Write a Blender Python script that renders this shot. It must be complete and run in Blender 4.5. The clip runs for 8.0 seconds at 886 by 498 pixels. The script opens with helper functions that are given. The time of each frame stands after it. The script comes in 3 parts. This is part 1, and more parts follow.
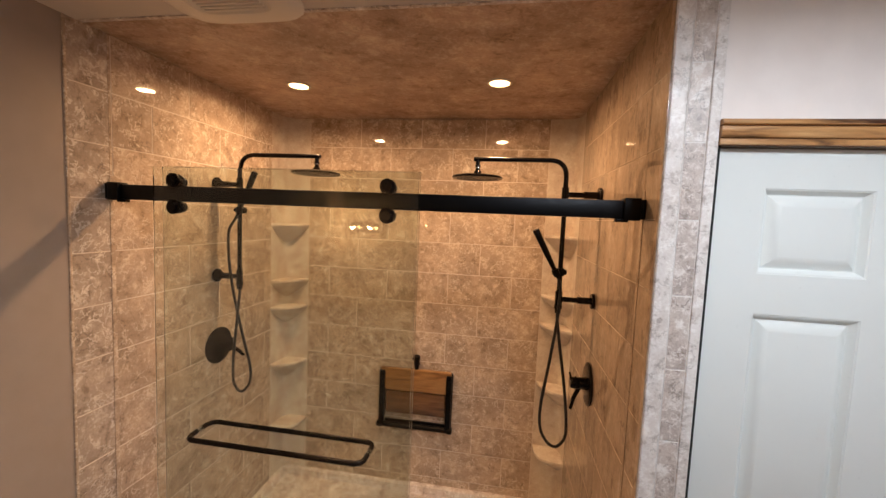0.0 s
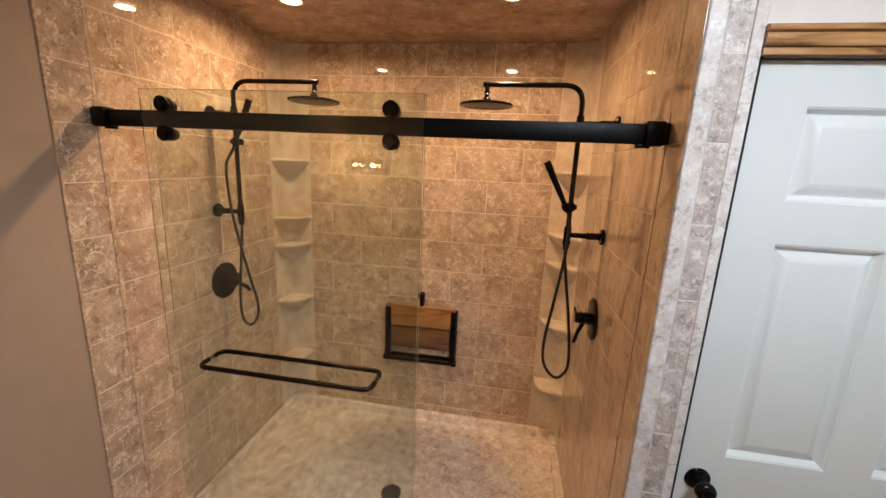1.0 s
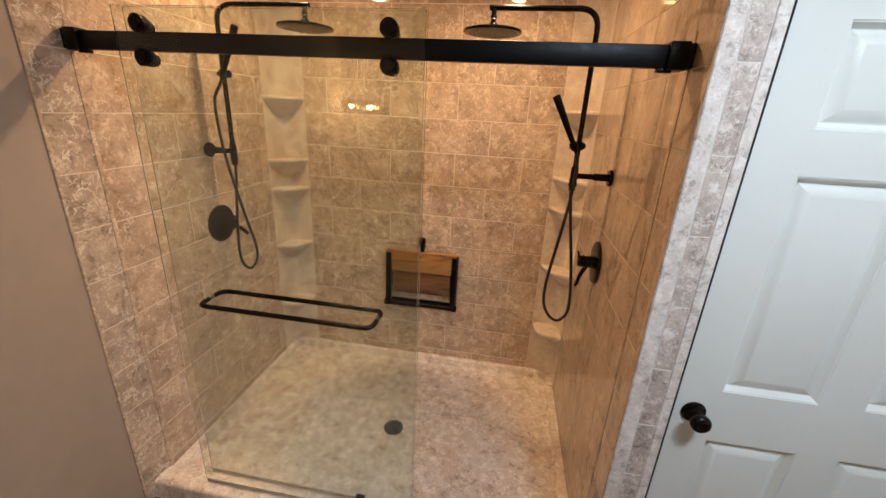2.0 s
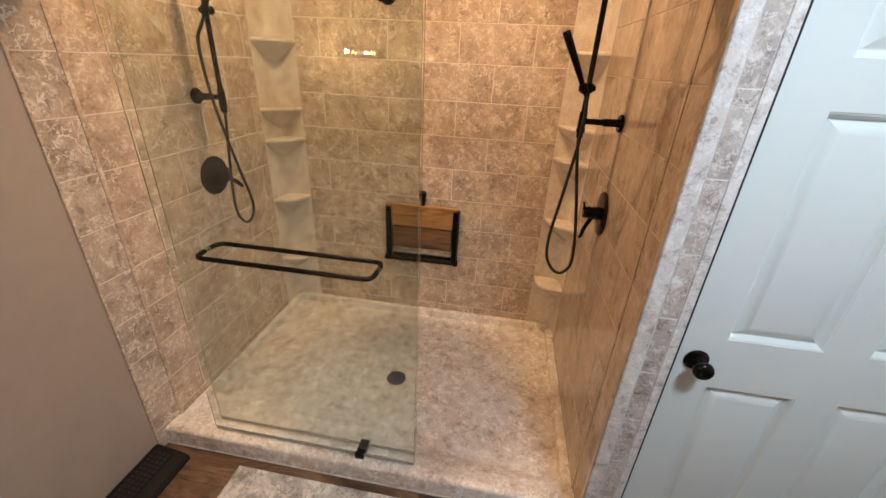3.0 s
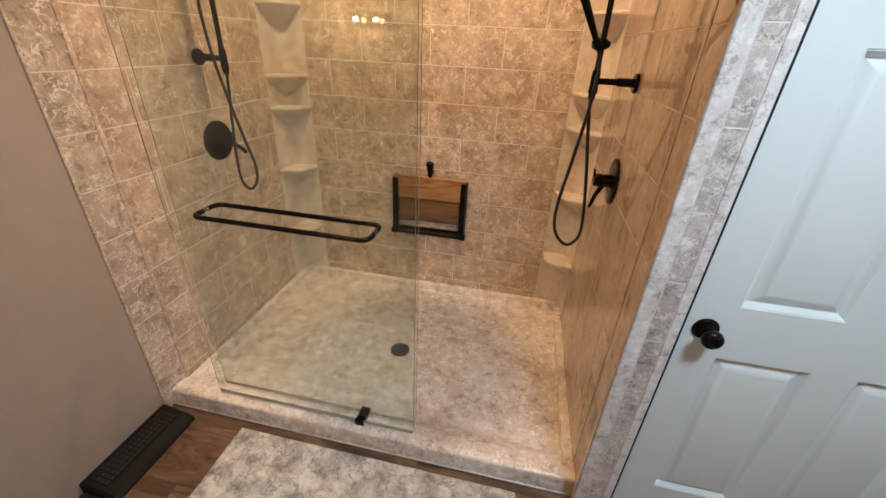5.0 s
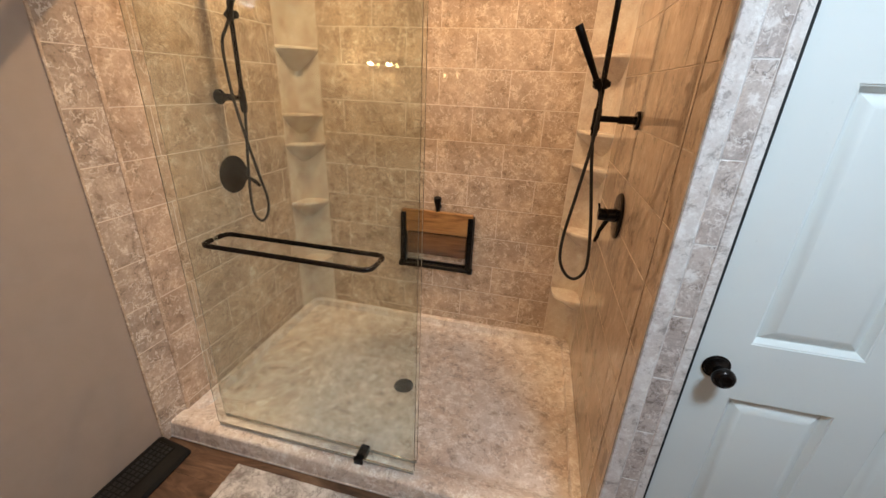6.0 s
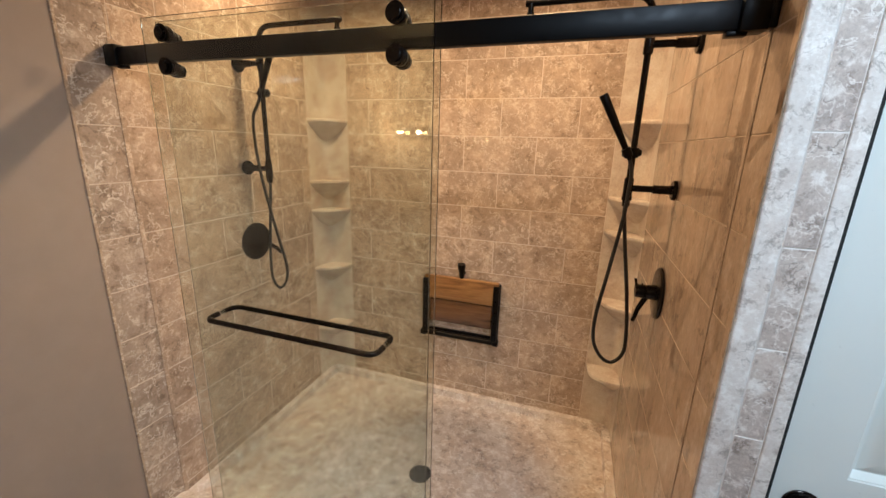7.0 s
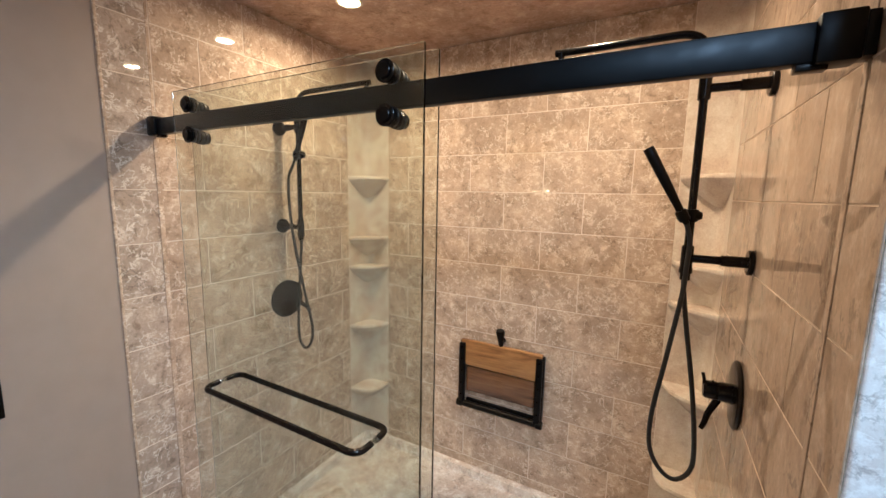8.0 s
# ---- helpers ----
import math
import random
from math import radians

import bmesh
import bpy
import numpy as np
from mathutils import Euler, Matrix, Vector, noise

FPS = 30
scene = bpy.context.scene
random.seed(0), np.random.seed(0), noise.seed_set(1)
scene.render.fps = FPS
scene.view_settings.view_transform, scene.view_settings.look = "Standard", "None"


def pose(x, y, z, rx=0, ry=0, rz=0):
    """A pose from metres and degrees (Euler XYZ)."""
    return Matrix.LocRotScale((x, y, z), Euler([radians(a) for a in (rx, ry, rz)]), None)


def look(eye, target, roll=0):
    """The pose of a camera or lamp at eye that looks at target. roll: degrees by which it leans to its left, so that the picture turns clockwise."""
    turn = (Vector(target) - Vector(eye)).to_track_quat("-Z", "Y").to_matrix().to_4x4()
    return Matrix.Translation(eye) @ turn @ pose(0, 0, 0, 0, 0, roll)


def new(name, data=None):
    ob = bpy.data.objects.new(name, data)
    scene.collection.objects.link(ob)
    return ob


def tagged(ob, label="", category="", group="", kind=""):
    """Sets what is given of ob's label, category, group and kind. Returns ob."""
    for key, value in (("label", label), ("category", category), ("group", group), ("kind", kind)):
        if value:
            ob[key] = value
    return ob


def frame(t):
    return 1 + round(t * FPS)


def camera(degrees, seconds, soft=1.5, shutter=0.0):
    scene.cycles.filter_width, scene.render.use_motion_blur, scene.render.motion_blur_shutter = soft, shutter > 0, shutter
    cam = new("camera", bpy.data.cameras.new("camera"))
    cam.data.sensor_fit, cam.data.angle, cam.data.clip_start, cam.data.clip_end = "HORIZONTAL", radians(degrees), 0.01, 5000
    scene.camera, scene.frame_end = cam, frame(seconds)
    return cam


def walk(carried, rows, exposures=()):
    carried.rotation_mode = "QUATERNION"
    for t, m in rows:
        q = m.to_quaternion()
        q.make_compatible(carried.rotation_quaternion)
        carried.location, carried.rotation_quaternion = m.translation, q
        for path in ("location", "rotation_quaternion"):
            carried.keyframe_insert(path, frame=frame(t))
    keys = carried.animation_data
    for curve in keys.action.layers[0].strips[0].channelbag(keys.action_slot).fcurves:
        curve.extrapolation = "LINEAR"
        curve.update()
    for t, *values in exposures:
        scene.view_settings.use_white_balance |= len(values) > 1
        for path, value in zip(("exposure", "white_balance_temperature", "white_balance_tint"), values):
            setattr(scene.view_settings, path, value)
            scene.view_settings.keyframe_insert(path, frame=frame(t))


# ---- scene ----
cam = camera(97.3, 8.0)
PATH = [
    (0, (1.456, -1.079, 1.826), (1.146, 0.891, 1.673), 2.4),
    (0.5, (1.449, -1.054, 1.8), (1.139, 0.899, 1.502), 2.5),
    (1, (1.442, -1.039, 1.777), (1.132, 0.888, 1.342), 2.6),
    (1.5, (1.437, -1.025, 1.747), (1.136, 0.873, 1.194), 2.9),
    (3, (1.427, -0.982, 1.675), (1.159, 0.803, 0.814), 2.8),
    (3.5, (1.433, -0.965, 1.655), (1.17, 0.785, 0.723), 2.7),
    (4, (1.443, -0.955, 1.635), (1.171, 0.768, 0.656), 2.7),
    (5.5, (1.496, -0.967, 1.581), (1.124, 0.796, 0.712), 2.7),
    (6, (1.512, -0.965, 1.579), (1.096, 0.834, 0.81), 2.6),
    (6.5, (1.54, -0.933, 1.593), (1.049, 0.893, 0.943), 2.4),
    (7, (1.536, -0.825, 1.615), (0.92, 1.009, 1.107), 1.6),
    (7.5, (1.549, -0.72, 1.644), (0.768, 1.083, 1.274), 1.1),
    (8, (1.629, -0.597, 1.657), (0.673, 1.137, 1.381), 1.1),
]
walk(cam, [(t, look(eye, target, roll)) for t, eye, target, roll in PATH], [(0, -0.22, 6850, 16), (1.5, -0.14, 6650, 12), (3.5, 0.02, 6100, 8), (5.5, 0.06, 6050, 7), (7, 0.0, 5850, 5), (7.5, 0.1, 5550, 2), (8, 0.3, 4900, 0)])

# strengths of the lights, and where the vanity light hangs
LAMP_W, DAY_W, BULB_GLOW = 13.4, 19.2, 430.0
VANITY_X, VANITY_Y, VANITY_Z = (0.13, 0.29), -2.037, 1.72


# ---------------------------------------------------------------- light
LAMPS = ((0.428, 0.733), (1.396, 0.729))
CEIL = 2.44
world = bpy.data.worlds.new("sky")
scene.world = world
world.use_nodes = True
wn = world.node_tree
sky = wn.nodes.new("ShaderNodeTexSky")
sky.sky_type, sky.sun_disc, sky.sun_elevation, sky.sun_rotation = "NISHITA", False, radians(35), radians(120)
wn.links.new(sky.outputs[0], wn.nodes["Background"].inputs[0])
wn.nodes["Background"].inputs[1].default_value = 0.1


def lamp(name, kind, m, energy, colour, **more):
    data = bpy.data.lights.new(name, kind)
    data.energy, data.color = energy, colour
    for key, value in more.items():
        if key == "size":
            data.size = value
        if key == "size_y":
            data.shape, data.size_y = "RECTANGLE", value
        if key == "disk":
            data.shape, data.size = "DISK", value
        if key == "radius":
            data.shadow_soft_size = value
        if key == "spread":
            data.spread = radians(value)
    ob = new(name, data)
    ob.matrix_world = m
    return ob


for lx, ly in LAMPS:
    lamp("recessed_light_glow", "AREA", pose(lx, ly, CEIL - 0.012), LAMP_W, (1.0, 0.637, 0.338), disk=0.075, spread=170)
# the cool flush light on the bathroom ceiling
ROOM_LIGHT = (2.105, -0.87)
lamp("flush_light_glow", "AREA", pose(*ROOM_LIGHT, CEIL - 0.075), DAY_W, (0.77, 0.90, 1.0), disk=0.34)


# ---------------------------------------------------------------- materials
def material(name, base=(0.5, 0.5, 0.5), rough=0.5, metal=0.0, coat=0.0, coat_rough=0.03, spec=0.5):
    m = bpy.data.materials.new(name)
    m.use_nodes = True
    b = m.node_tree.nodes["Principled BSDF"]
    b.inputs["Base Color"].default_value = (*base, 1)
    b.inputs["Roughness"].default_value = rough
    b.inputs["Metallic"].default_value = metal
    b.inputs["Coat Weight"].default_value = coat
    b.inputs["Coat Roughness"].default_value = coat_rough
    b.inputs["Specular IOR Level"].default_value = spec
    return m, m.node_tree, b


def node(t, kind, **values):
    n = t.nodes.new(kind)
    for key, value in values.items():
        n.inputs[key].default_value = value
    return n


def place(t, scatter=0.0, scale=(1, 1, 1)):
    """World position, shifted per object by a random amount."""
    geo = t.nodes.new("ShaderNodeNewGeometry")
    mapping = t.nodes.new("ShaderNodeMapping")
    mapping.inputs["Scale"].default_value = scale
    if scatter:
        info = t.nodes.new("ShaderNodeObjectInfo")
        mul = t.nodes.new("ShaderNodeVectorMath")
        mul.operation = "SCALE"
        mul.inputs[0].default_value = (1.0, 2.3, -1.7)
        mu = t.nodes.new("ShaderNodeMath")
        mu.operation = "MULTIPLY"
        mu.inputs[1].default_value = scatter
        t.links.new(info.outputs["Random"], mu.inputs[0])
        t.links.new(mu.outputs[0], mul.inputs["Scale"])
        add = t.nodes.new("ShaderNodeVectorMath")
        t.links.new(geo.outputs["Position"], add.inputs[0])
        t.links.new(mul.outputs[0], add.inputs[1])
        t.links.new(add.outputs[0], mapping.inputs["Vector"])
    else:
        t.links.new(geo.outputs["Position"], mapping.inputs["Vector"])
    return mapping.outputs[0]


def noise_tex(t, vec, scale, detail=6.0, rough=0.6, distort=0.0):
    n = node(t, "ShaderNodeTexNoise", Scale=scale, Detail=detail, Roughness=rough, Distortion=distort)
    t.links.new(vec, n.inputs["Vector"])
    return n.outputs["Fac"]


def ramp(t, fac, stops):
    r = t.nodes.new("ShaderNodeValToRGB")
    while len(r.color_ramp.elements) < len(stops):
        r.color_ramp.elements.new(0.5)
    for e, (p, c) in zip(r.color_ramp.elements, stops):
        e.position, e.color = p, (*c, 1)
    t.links.new(fac, r.inputs[0])
    return r.outputs[0]


def mix(t, fac, a, b, blend="MIX"):
    n = t.nodes.new("ShaderNodeMix")
    n.data_type, n.blend_type = "RGBA", blend
    for socket, value in ((n.inputs[0], fac), (n.inputs[6], a), (n.inputs[7], b)):
        if isinstance(value, (int, float)):
            socket.default_value = value
        elif isinstance(value, tuple):
            socket.default_value = (*value, 1)
        else:
            t.links.new(value, socket)
    return n.outputs[2]


def bump(t, b, height, strength, distance=0.002):
    n = node(t, "ShaderNodeBump", Strength=strength, Distance=distance)
    t.links.new(height, n.inputs["Height"])
    t.links.new(n.outputs[0], b.inputs["Normal"])


def stone(name, dark, mid, light, vein, scatter, gloss, scale=1.0, veins=0.8, threads=0.45, stretch=(1, 1, 1), sheen=None, wide=1.0):
    """Glossy printed marble: clouds, crumbly patches, short pale curls, brown cracks, fine grain."""
    m, t, b = material(name, mid, 0.55, coat=gloss, coat_rough=0.025, spec=0.5 if sheen else 0.15)
    b.inputs["Coat IOR"].default_value = 1.6
    v = place(t, scatter, stretch)
    clouds = noise_tex(t, v, 7 * scale, 3, 0.5, 0.2)
    curds = noise_tex(t, v, 23 * scale, 8, 0.68, 0.15)
    colour = ramp(t, curds, ((0.36, dark), (0.45, mid), (0.53, mid), (0.60, light), (0.72, vein)))
    colour = mix(t, 0.55, colour, ramp(t, clouds, ((0.38, (0.36, 0.35, 0.35)), (0.62, (0.63, 0.63, 0.63)))), "OVERLAY")

    def lines(size, width, seed, amount, low, high):
        width *= wide
        shift = t.nodes.new("ShaderNodeVectorMath")
        shift.inputs[1].default_value = (seed, -seed * 1.7, seed * 0.6)
        t.links.new(v, shift.inputs[0])
        wisp = noise_tex(t, shift.outputs[0], size * scale, 5, 0.6, 0.35)
        band = ramp(t, wisp, ((0.5 - width, (0, 0, 0)), (0.5 - width * 0.25, (1, 1, 1)), (0.5 + width * 0.25, (1, 1, 1)), (0.5 + width, (0, 0, 0))))
        patch = ramp(t, noise_tex(t, shift.outputs[0], size * 0.9 * scale, 4, 0.6), ((low, (0, 0, 0)), (high, (1, 1, 1))))
        mask = mix(t, 1.0, band, patch, "MULTIPLY")
        return mix(t, 1.0, mask, (amount, amount, amount), "MULTIPLY")

    colour = mix(t, lines(13, 0.020, 3.1, threads, 0.47, 0.56), colour, tuple(c * 0.55 for c in dark))
    colour = mix(t, lines(22, 0.026, 7.7, veins, 0.47, 0.55), colour, vein)
    colour = mix(t, lines(9, 0.012, 12.3, veins * 0.7, 0.44, 0.54), colour, vein)
    grain = noise_tex(t, v, 120 * scale, 4, 0.7)
    colour = mix(t, 0.35, colour, ramp(t, grain, ((0.25, (0.22, 0.22, 0.22)), (0.75, (0.78, 0.78, 0.78)))), "OVERLAY")
    t.links.new(colour, b.inputs["Base Color"])
    t.links.new(ramp(t, clouds, ((0.3, (sheen or 0.60,) * 3), (0.7, ((sheen or 0.60) * 0.8,) * 3))), b.inputs["Roughness"])
    bump(t, b, grain, 0.03, 0.001)
    return m


TILE = stone("tile_stone", (0.325, 0.236, 0.168), (0.460, 0.349, 0.262), (0.545, 0.434, 0.338), (0.78, 0.675, 0.565), 9.0, 1.0, 0.9, 0.75, 0.55)
# streaked tile, its colour darkened for the dimmer light on the east wall
TILE_EAST = stone("shaded_streaked_tile_stone", (0.20, 0.135, 0.086), (0.355, 0.262, 0.190), (0.42, 0.322, 0.243), (0.54, 0.445, 0.355), 9.0, 1.0, 0.62, 0.35, 0.55, stretch=(1.0, 1.0, 0.6))
PANEL = stone("ceiling_stone", (0.28, 0.182, 0.132), (0.42, 0.295, 0.223), (0.50, 0.375, 0.294), (0.60, 0.485, 0.39), 0.0, 0.25, 0.7, 0.4, 0.4)
PAN = stone("shower_pan_stone", (0.46, 0.378, 0.320), (0.67, 0.582, 0.515), (0.80, 0.730, 0.670), (0.95, 0.92, 0.89), 0.0, 0.0, 0.85, 0.62, 0.42, sheen=0.30, wide=1.2)
EDGE = stone("edge_stone", (0.31, 0.248, 0.218), (0.51, 0.440, 0.402), (0.68, 0.62, 0.585), (0.85, 0.81, 0.78), 3.0, 0.0, 1.35, 0.7, 0.7, sheen=0.40)
EDGE_PALE = stone("pale_edge_stone", (0.45, 0.395, 0.365), (0.69, 0.640, 0.610), (0.80, 0.76, 0.735), (0.89, 0.86, 0.84), 3.0, 0.0, 1.35, 0.5, 0.45, sheen=0.40)
STRIP = stone("strip_stone", (0.26, 0.198, 0.152), (0.415, 0.332, 0.268), (0.53, 0.445, 0.375), (0.74, 0.675, 0.61), 3.0, 0.8, 0.8, 0.95, 0.6)
SHELF = stone("shelf_stone", (0.55, 0.46, 0.37), (0.62, 0.53, 0.44), (0.66, 0.58, 0.49), (0.73, 0.655, 0.57), 3.0, 0.7, 1.2, 0.3, 0.12)


def plain(name, base, rough, grain=60.0, amount=0.06, relief=0.05, metal=0.0, coat=0.0, distance=0.001):
    m, t, b = material(name, base, rough, metal, coat)
    v = place(t)
    big = noise_tex(t, v, grain * 0.06, 4, 0.5)
    fine = noise_tex(t, v, grain, 4, 0.6)
    lo, hi = tuple(c * (1 - amount) for c in base), tuple(min(1, c * (1 + amount)) for c in base)
    t.links.new(ramp(t, big, ((0.3, lo), (0.7, hi))), b.inputs["Base Color"])
    t.links.new(ramp(t, fine, ((0.3, (rough * 0.85,) * 3), (0.7, (min(1, rough * 1.2),) * 3))), b.inputs["Roughness"])
    bump(t, b, fine, relief, distance)
    return m


GROUT = plain("grout", (0.69, 0.60, 0.51), 0.5)
# west wall paint, darkened because only spill light reaches it
PAINT_DIM = plain("dim_wall_paint", (0.325, 0.260, 0.222), 0.55, 220.0, 0.03, 0.12)
# grout colour darkened to go with the shaded east tiles
GROUT_SHADED = plain("shaded_grout", (0.43, 0.335, 0.253), 0.5)
GROUT_PALE = plain("pale_grout", (0.74, 0.70, 0.675), 0.5)
CAULK = plain("white_caulk", (0.42, 0.38, 0.34), 0.6)
# darkened paint for the unseen south wall, so the glass reflects less haze
PAINT_UNLIT = plain("unlit_wall_paint", (0.17, 0.142, 0.125), 0.55, 220.0, 0.03, 0.12)
# wall paint lightened in colour for the brighter side around the door
PAINT_LIT = plain("lit_wall_paint", (0.85, 0.785, 0.755), 0.55, 220.0, 0.03, 0.12)
CEIL_PAINT = plain("ceiling_paint", (0.60, 0.55, 0.51), 0.7, 160.0, 0.03, 0.2)
WHITE = plain("white_door_paint", (0.705, 0.742, 0.733), 0.32, 90.0, 0.015, 0.05)
PLASTIC = plain("white_plastic", (0.70, 0.66, 0.60), 0.4, 90.0, 0.02, 0.02)
BLACK = plain("black_metal", (0.011, 0.010, 0.010), 0.36, 300.0, 0.2, 0.03, 0.85)
SATIN = plain("satin_black_metal", (0.016, 0.014, 0.014), 0.24, 40.0, 0.10, 0.0, 0.8)
ENAMEL = plain("black_enamel", (0.005, 0.0045, 0.0045), 0.55, 120.0, 0.15, 0.03)
ENAMEL.node_tree.nodes["Principled BSDF"].inputs["Specular IOR Level"].default_value = 0.15
BRONZE = plain("bronze_black_metal", (0.020, 0.016, 0.014), 0.24, 200.0, 0.25, 0.02, 0.8)
HOSE = plain("black_hose", (0.012, 0.012, 0.012), 0.42, 300.0, 0.2, 0.05)
RAIL = plain("black_anodised_rail", (0.011, 0.011, 0.012), 0.42, 40.0, 0.08, 0.0, 0.9)
RUBBER = plain("black_nozzles", (0.05, 0.05, 0.05), 0.5)
CHROME = plain("chrome", (0.75, 0.73, 0.70), 0.12, 200.0, 0.05, 0.0, 1.0)
# near-black that stands in for the shade inside gaps and openings
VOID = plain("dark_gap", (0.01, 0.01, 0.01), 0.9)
SEAL = plain("clear_vinyl_seal", (0.30, 0.295, 0.27), 0.3)


def wood(name, dark, mid, light, rough, axis, coat=0.2):
    m, t, b = material(name, mid, rough, coat=coat, coat_rough=0.12)
    stretch = [14, 14, 14]
    stretch[axis] = 1.2
    v = place(t, 4.0, tuple(stretch))
    rings = noise_tex(t, v, 1.4, 6, 0.6, 1.4)
    colour = ramp(t, rings, ((0.36, dark), (0.46, mid), (0.62, light)))
    fibre = noise_tex(t, v, 14, 4, 0.7)
    colour = mix(t, 0.4, colour, ramp(t, fibre, ((0.3, (0.3,) * 3), (0.7, (0.72,) * 3))), "OVERLAY")
    t.links.new(colour, b.inputs["Base Color"])
    bump(t, b, fibre, 0.12, 0.001)
    return m


TEAK = wood("teak", (0.115, 0.046, 0.014), (0.255, 0.118, 0.036), (0.36, 0.185, 0.062), 0.36, 0)
WALNUT = wood("dark_teak", (0.055, 0.024, 0.010), (0.12, 0.054, 0.022), (0.18, 0.086, 0.036), 0.22, 0, 0.6)
HICKORY = wood("hickory", (0.06, 0.022, 0.009), (0.46, 0.222, 0.080), (0.62, 0.355, 0.155), 0.36, 0)


def floor_vinyl():
    m, t, b = material("brown_vinyl_plank", (0.1, 0.06, 0.04), 0.38)
    v = place(t, 5.0, (2.2, 9, 9))
    n1 = noise_tex(t, v, 1.6, 8, 0.65, 1.0)
    colour = ramp(t, n1, ((0.36, (0.028, 0.014, 0.009)), (0.47, (0.085, 0.044, 0.026)), (0.56, (0.13, 0.074, 0.044)), (0.68, (0.21, 0.130, 0.082))))
    t.links.new(colour, b.inputs["Base Color"])
    bump(t, b, noise_tex(t, v, 12, 4, 0.7), 0.15, 0.001)
    return m


def rug_pile():
    m, t, b = material("grey_rug_pile", (0.5, 0.48, 0.46), 0.95, spec=0.1)
    v = place(t)
    n1 = noise_tex(t, v, 11, 9, 0.68, 0.2)
    colour = ramp(t, n1, ((0.35, (0.24, 0.215, 0.205)), (0.45, (0.42, 0.392, 0.378)), (0.52, (0.55, 0.52, 0.505)), (0.60, (0.68, 0.655, 0.635))))
    crack = ramp(t, noise_tex(t, v, 9, 7, 0.62, 0.3), ((0.482, (0, 0, 0)), (0.496, (0.8,) * 3), (0.504, (0.8,) * 3), (0.518, (0, 0, 0))))
    colour = mix(t, crack, colour, (0.25, 0.225, 0.215))
    tuft = noise_tex(t, v, 260, 3, 0.8)
    colour = mix(t, 0.6, colour, ramp(t, tuft, ((0.25, (0.2,) * 3), (0.75, (0.8,) * 3))), "OVERLAY")
    t.links.new(colour, b.inputs["Base Color"])
    bump(t, b, tuft, 0.8, 0.004)
    return m


FLOOR, RUG = floor_vinyl(), rug_pile()


def glass_material(name, tint):
    m = bpy.data.materials.new(name)
    m.use_nodes = True
    t = m.node_tree
    t.nodes.remove(t.nodes["Principled BSDF"])
    g = t.nodes.new("ShaderNodeBsdfGlass")
    g.inputs["Color"].default_value = (*tint, 1)
    g.inputs["Roughness"].default_value = 0.0
    g.inputs["IOR"].default_value = 1.5
    t.links.new(g.outputs[0], t.nodes["Material Output"].inputs[0])
    return m


GLASS = glass_material("clear_tempered_glass", (0.945, 0.965, 0.945))


def glow(name, colour, strength):
    m, t, b = material(name, (0.8, 0.8, 0.8), 0.4)
    b.inputs["Emission Color"].default_value = (*colour, 1)
    b.inputs["Emission Strength"].default_value = strength
    return m


LENS = glow("lit_lamp_lens", (1.0, 0.62, 0.28), 9.0)
DIFFUSER = glow("lit_opal_diffuser", (0.77, 0.90, 1.0), 22.0)
BULB = glow("lit_bulb", (1.0, 0.62, 0.27), BULB_GLOW)


# ---------------------------------------------------------------- mesh helpers
def mesh_of(bm, name, mat, smooth=None):
    bmesh.ops.recalc_face_normals(bm, faces=bm.faces)
    if smooth is not None:
        for f in bm.faces:
            f.smooth = True
        for e in bm.edges:
            if len(e.link_faces) != 2 or e.calc_face_angle(0) > radians(smooth):
                e.smooth = False
    me = bpy.data.meshes.new(name)
    bm.to_mesh(me)
    bm.free()
    me.materials.append(mat)
    return me


def part(name, bm, mat, parent=None, label="", smooth=35):
    ob = new(name, mesh_of(bm, name, mat, smooth))
    if parent is not None:
        ob.parent = parent
        ob.matrix_parent_inverse = Matrix.Translation(parent.matrix_basis.translation).inverted() if parent.parent is None else Matrix()
    return tagged(ob, label)


def thing(name, at, label, category, group="", kind=""):
    ob = new(name)
    ob.empty_display_size = 0.05
    ob.location = at
    return tagged(ob, label, category, group, kind)


def box(lo, hi, bevel=0.0, segs=2, bm=None):
    own = bmesh.new()
    r = bmesh.ops.create_cube(own, size=1)
    c = [(a + b) / 2 for a, b in zip(lo, hi)]
    s = [b - a for a, b in zip(lo, hi)]
    bmesh.ops.scale(own, vec=s, verts=r["verts"])
    bmesh.ops.translate(own, vec=c, verts=own.verts)
    if bevel:
        bmesh.ops.bevel(own, geom=list(own.edges), offset=bevel, segments=segs, profile=0.5, affect="EDGES")
    return merge(bm, own)


def merge(bm, own):
    if bm is None:
        return own
    me = bpy.data.meshes.new("tmp")
    own.to_mesh(me)
    own.free()
    bm.from_mesh(me)
    bpy.data.meshes.remove(me)
    return bm


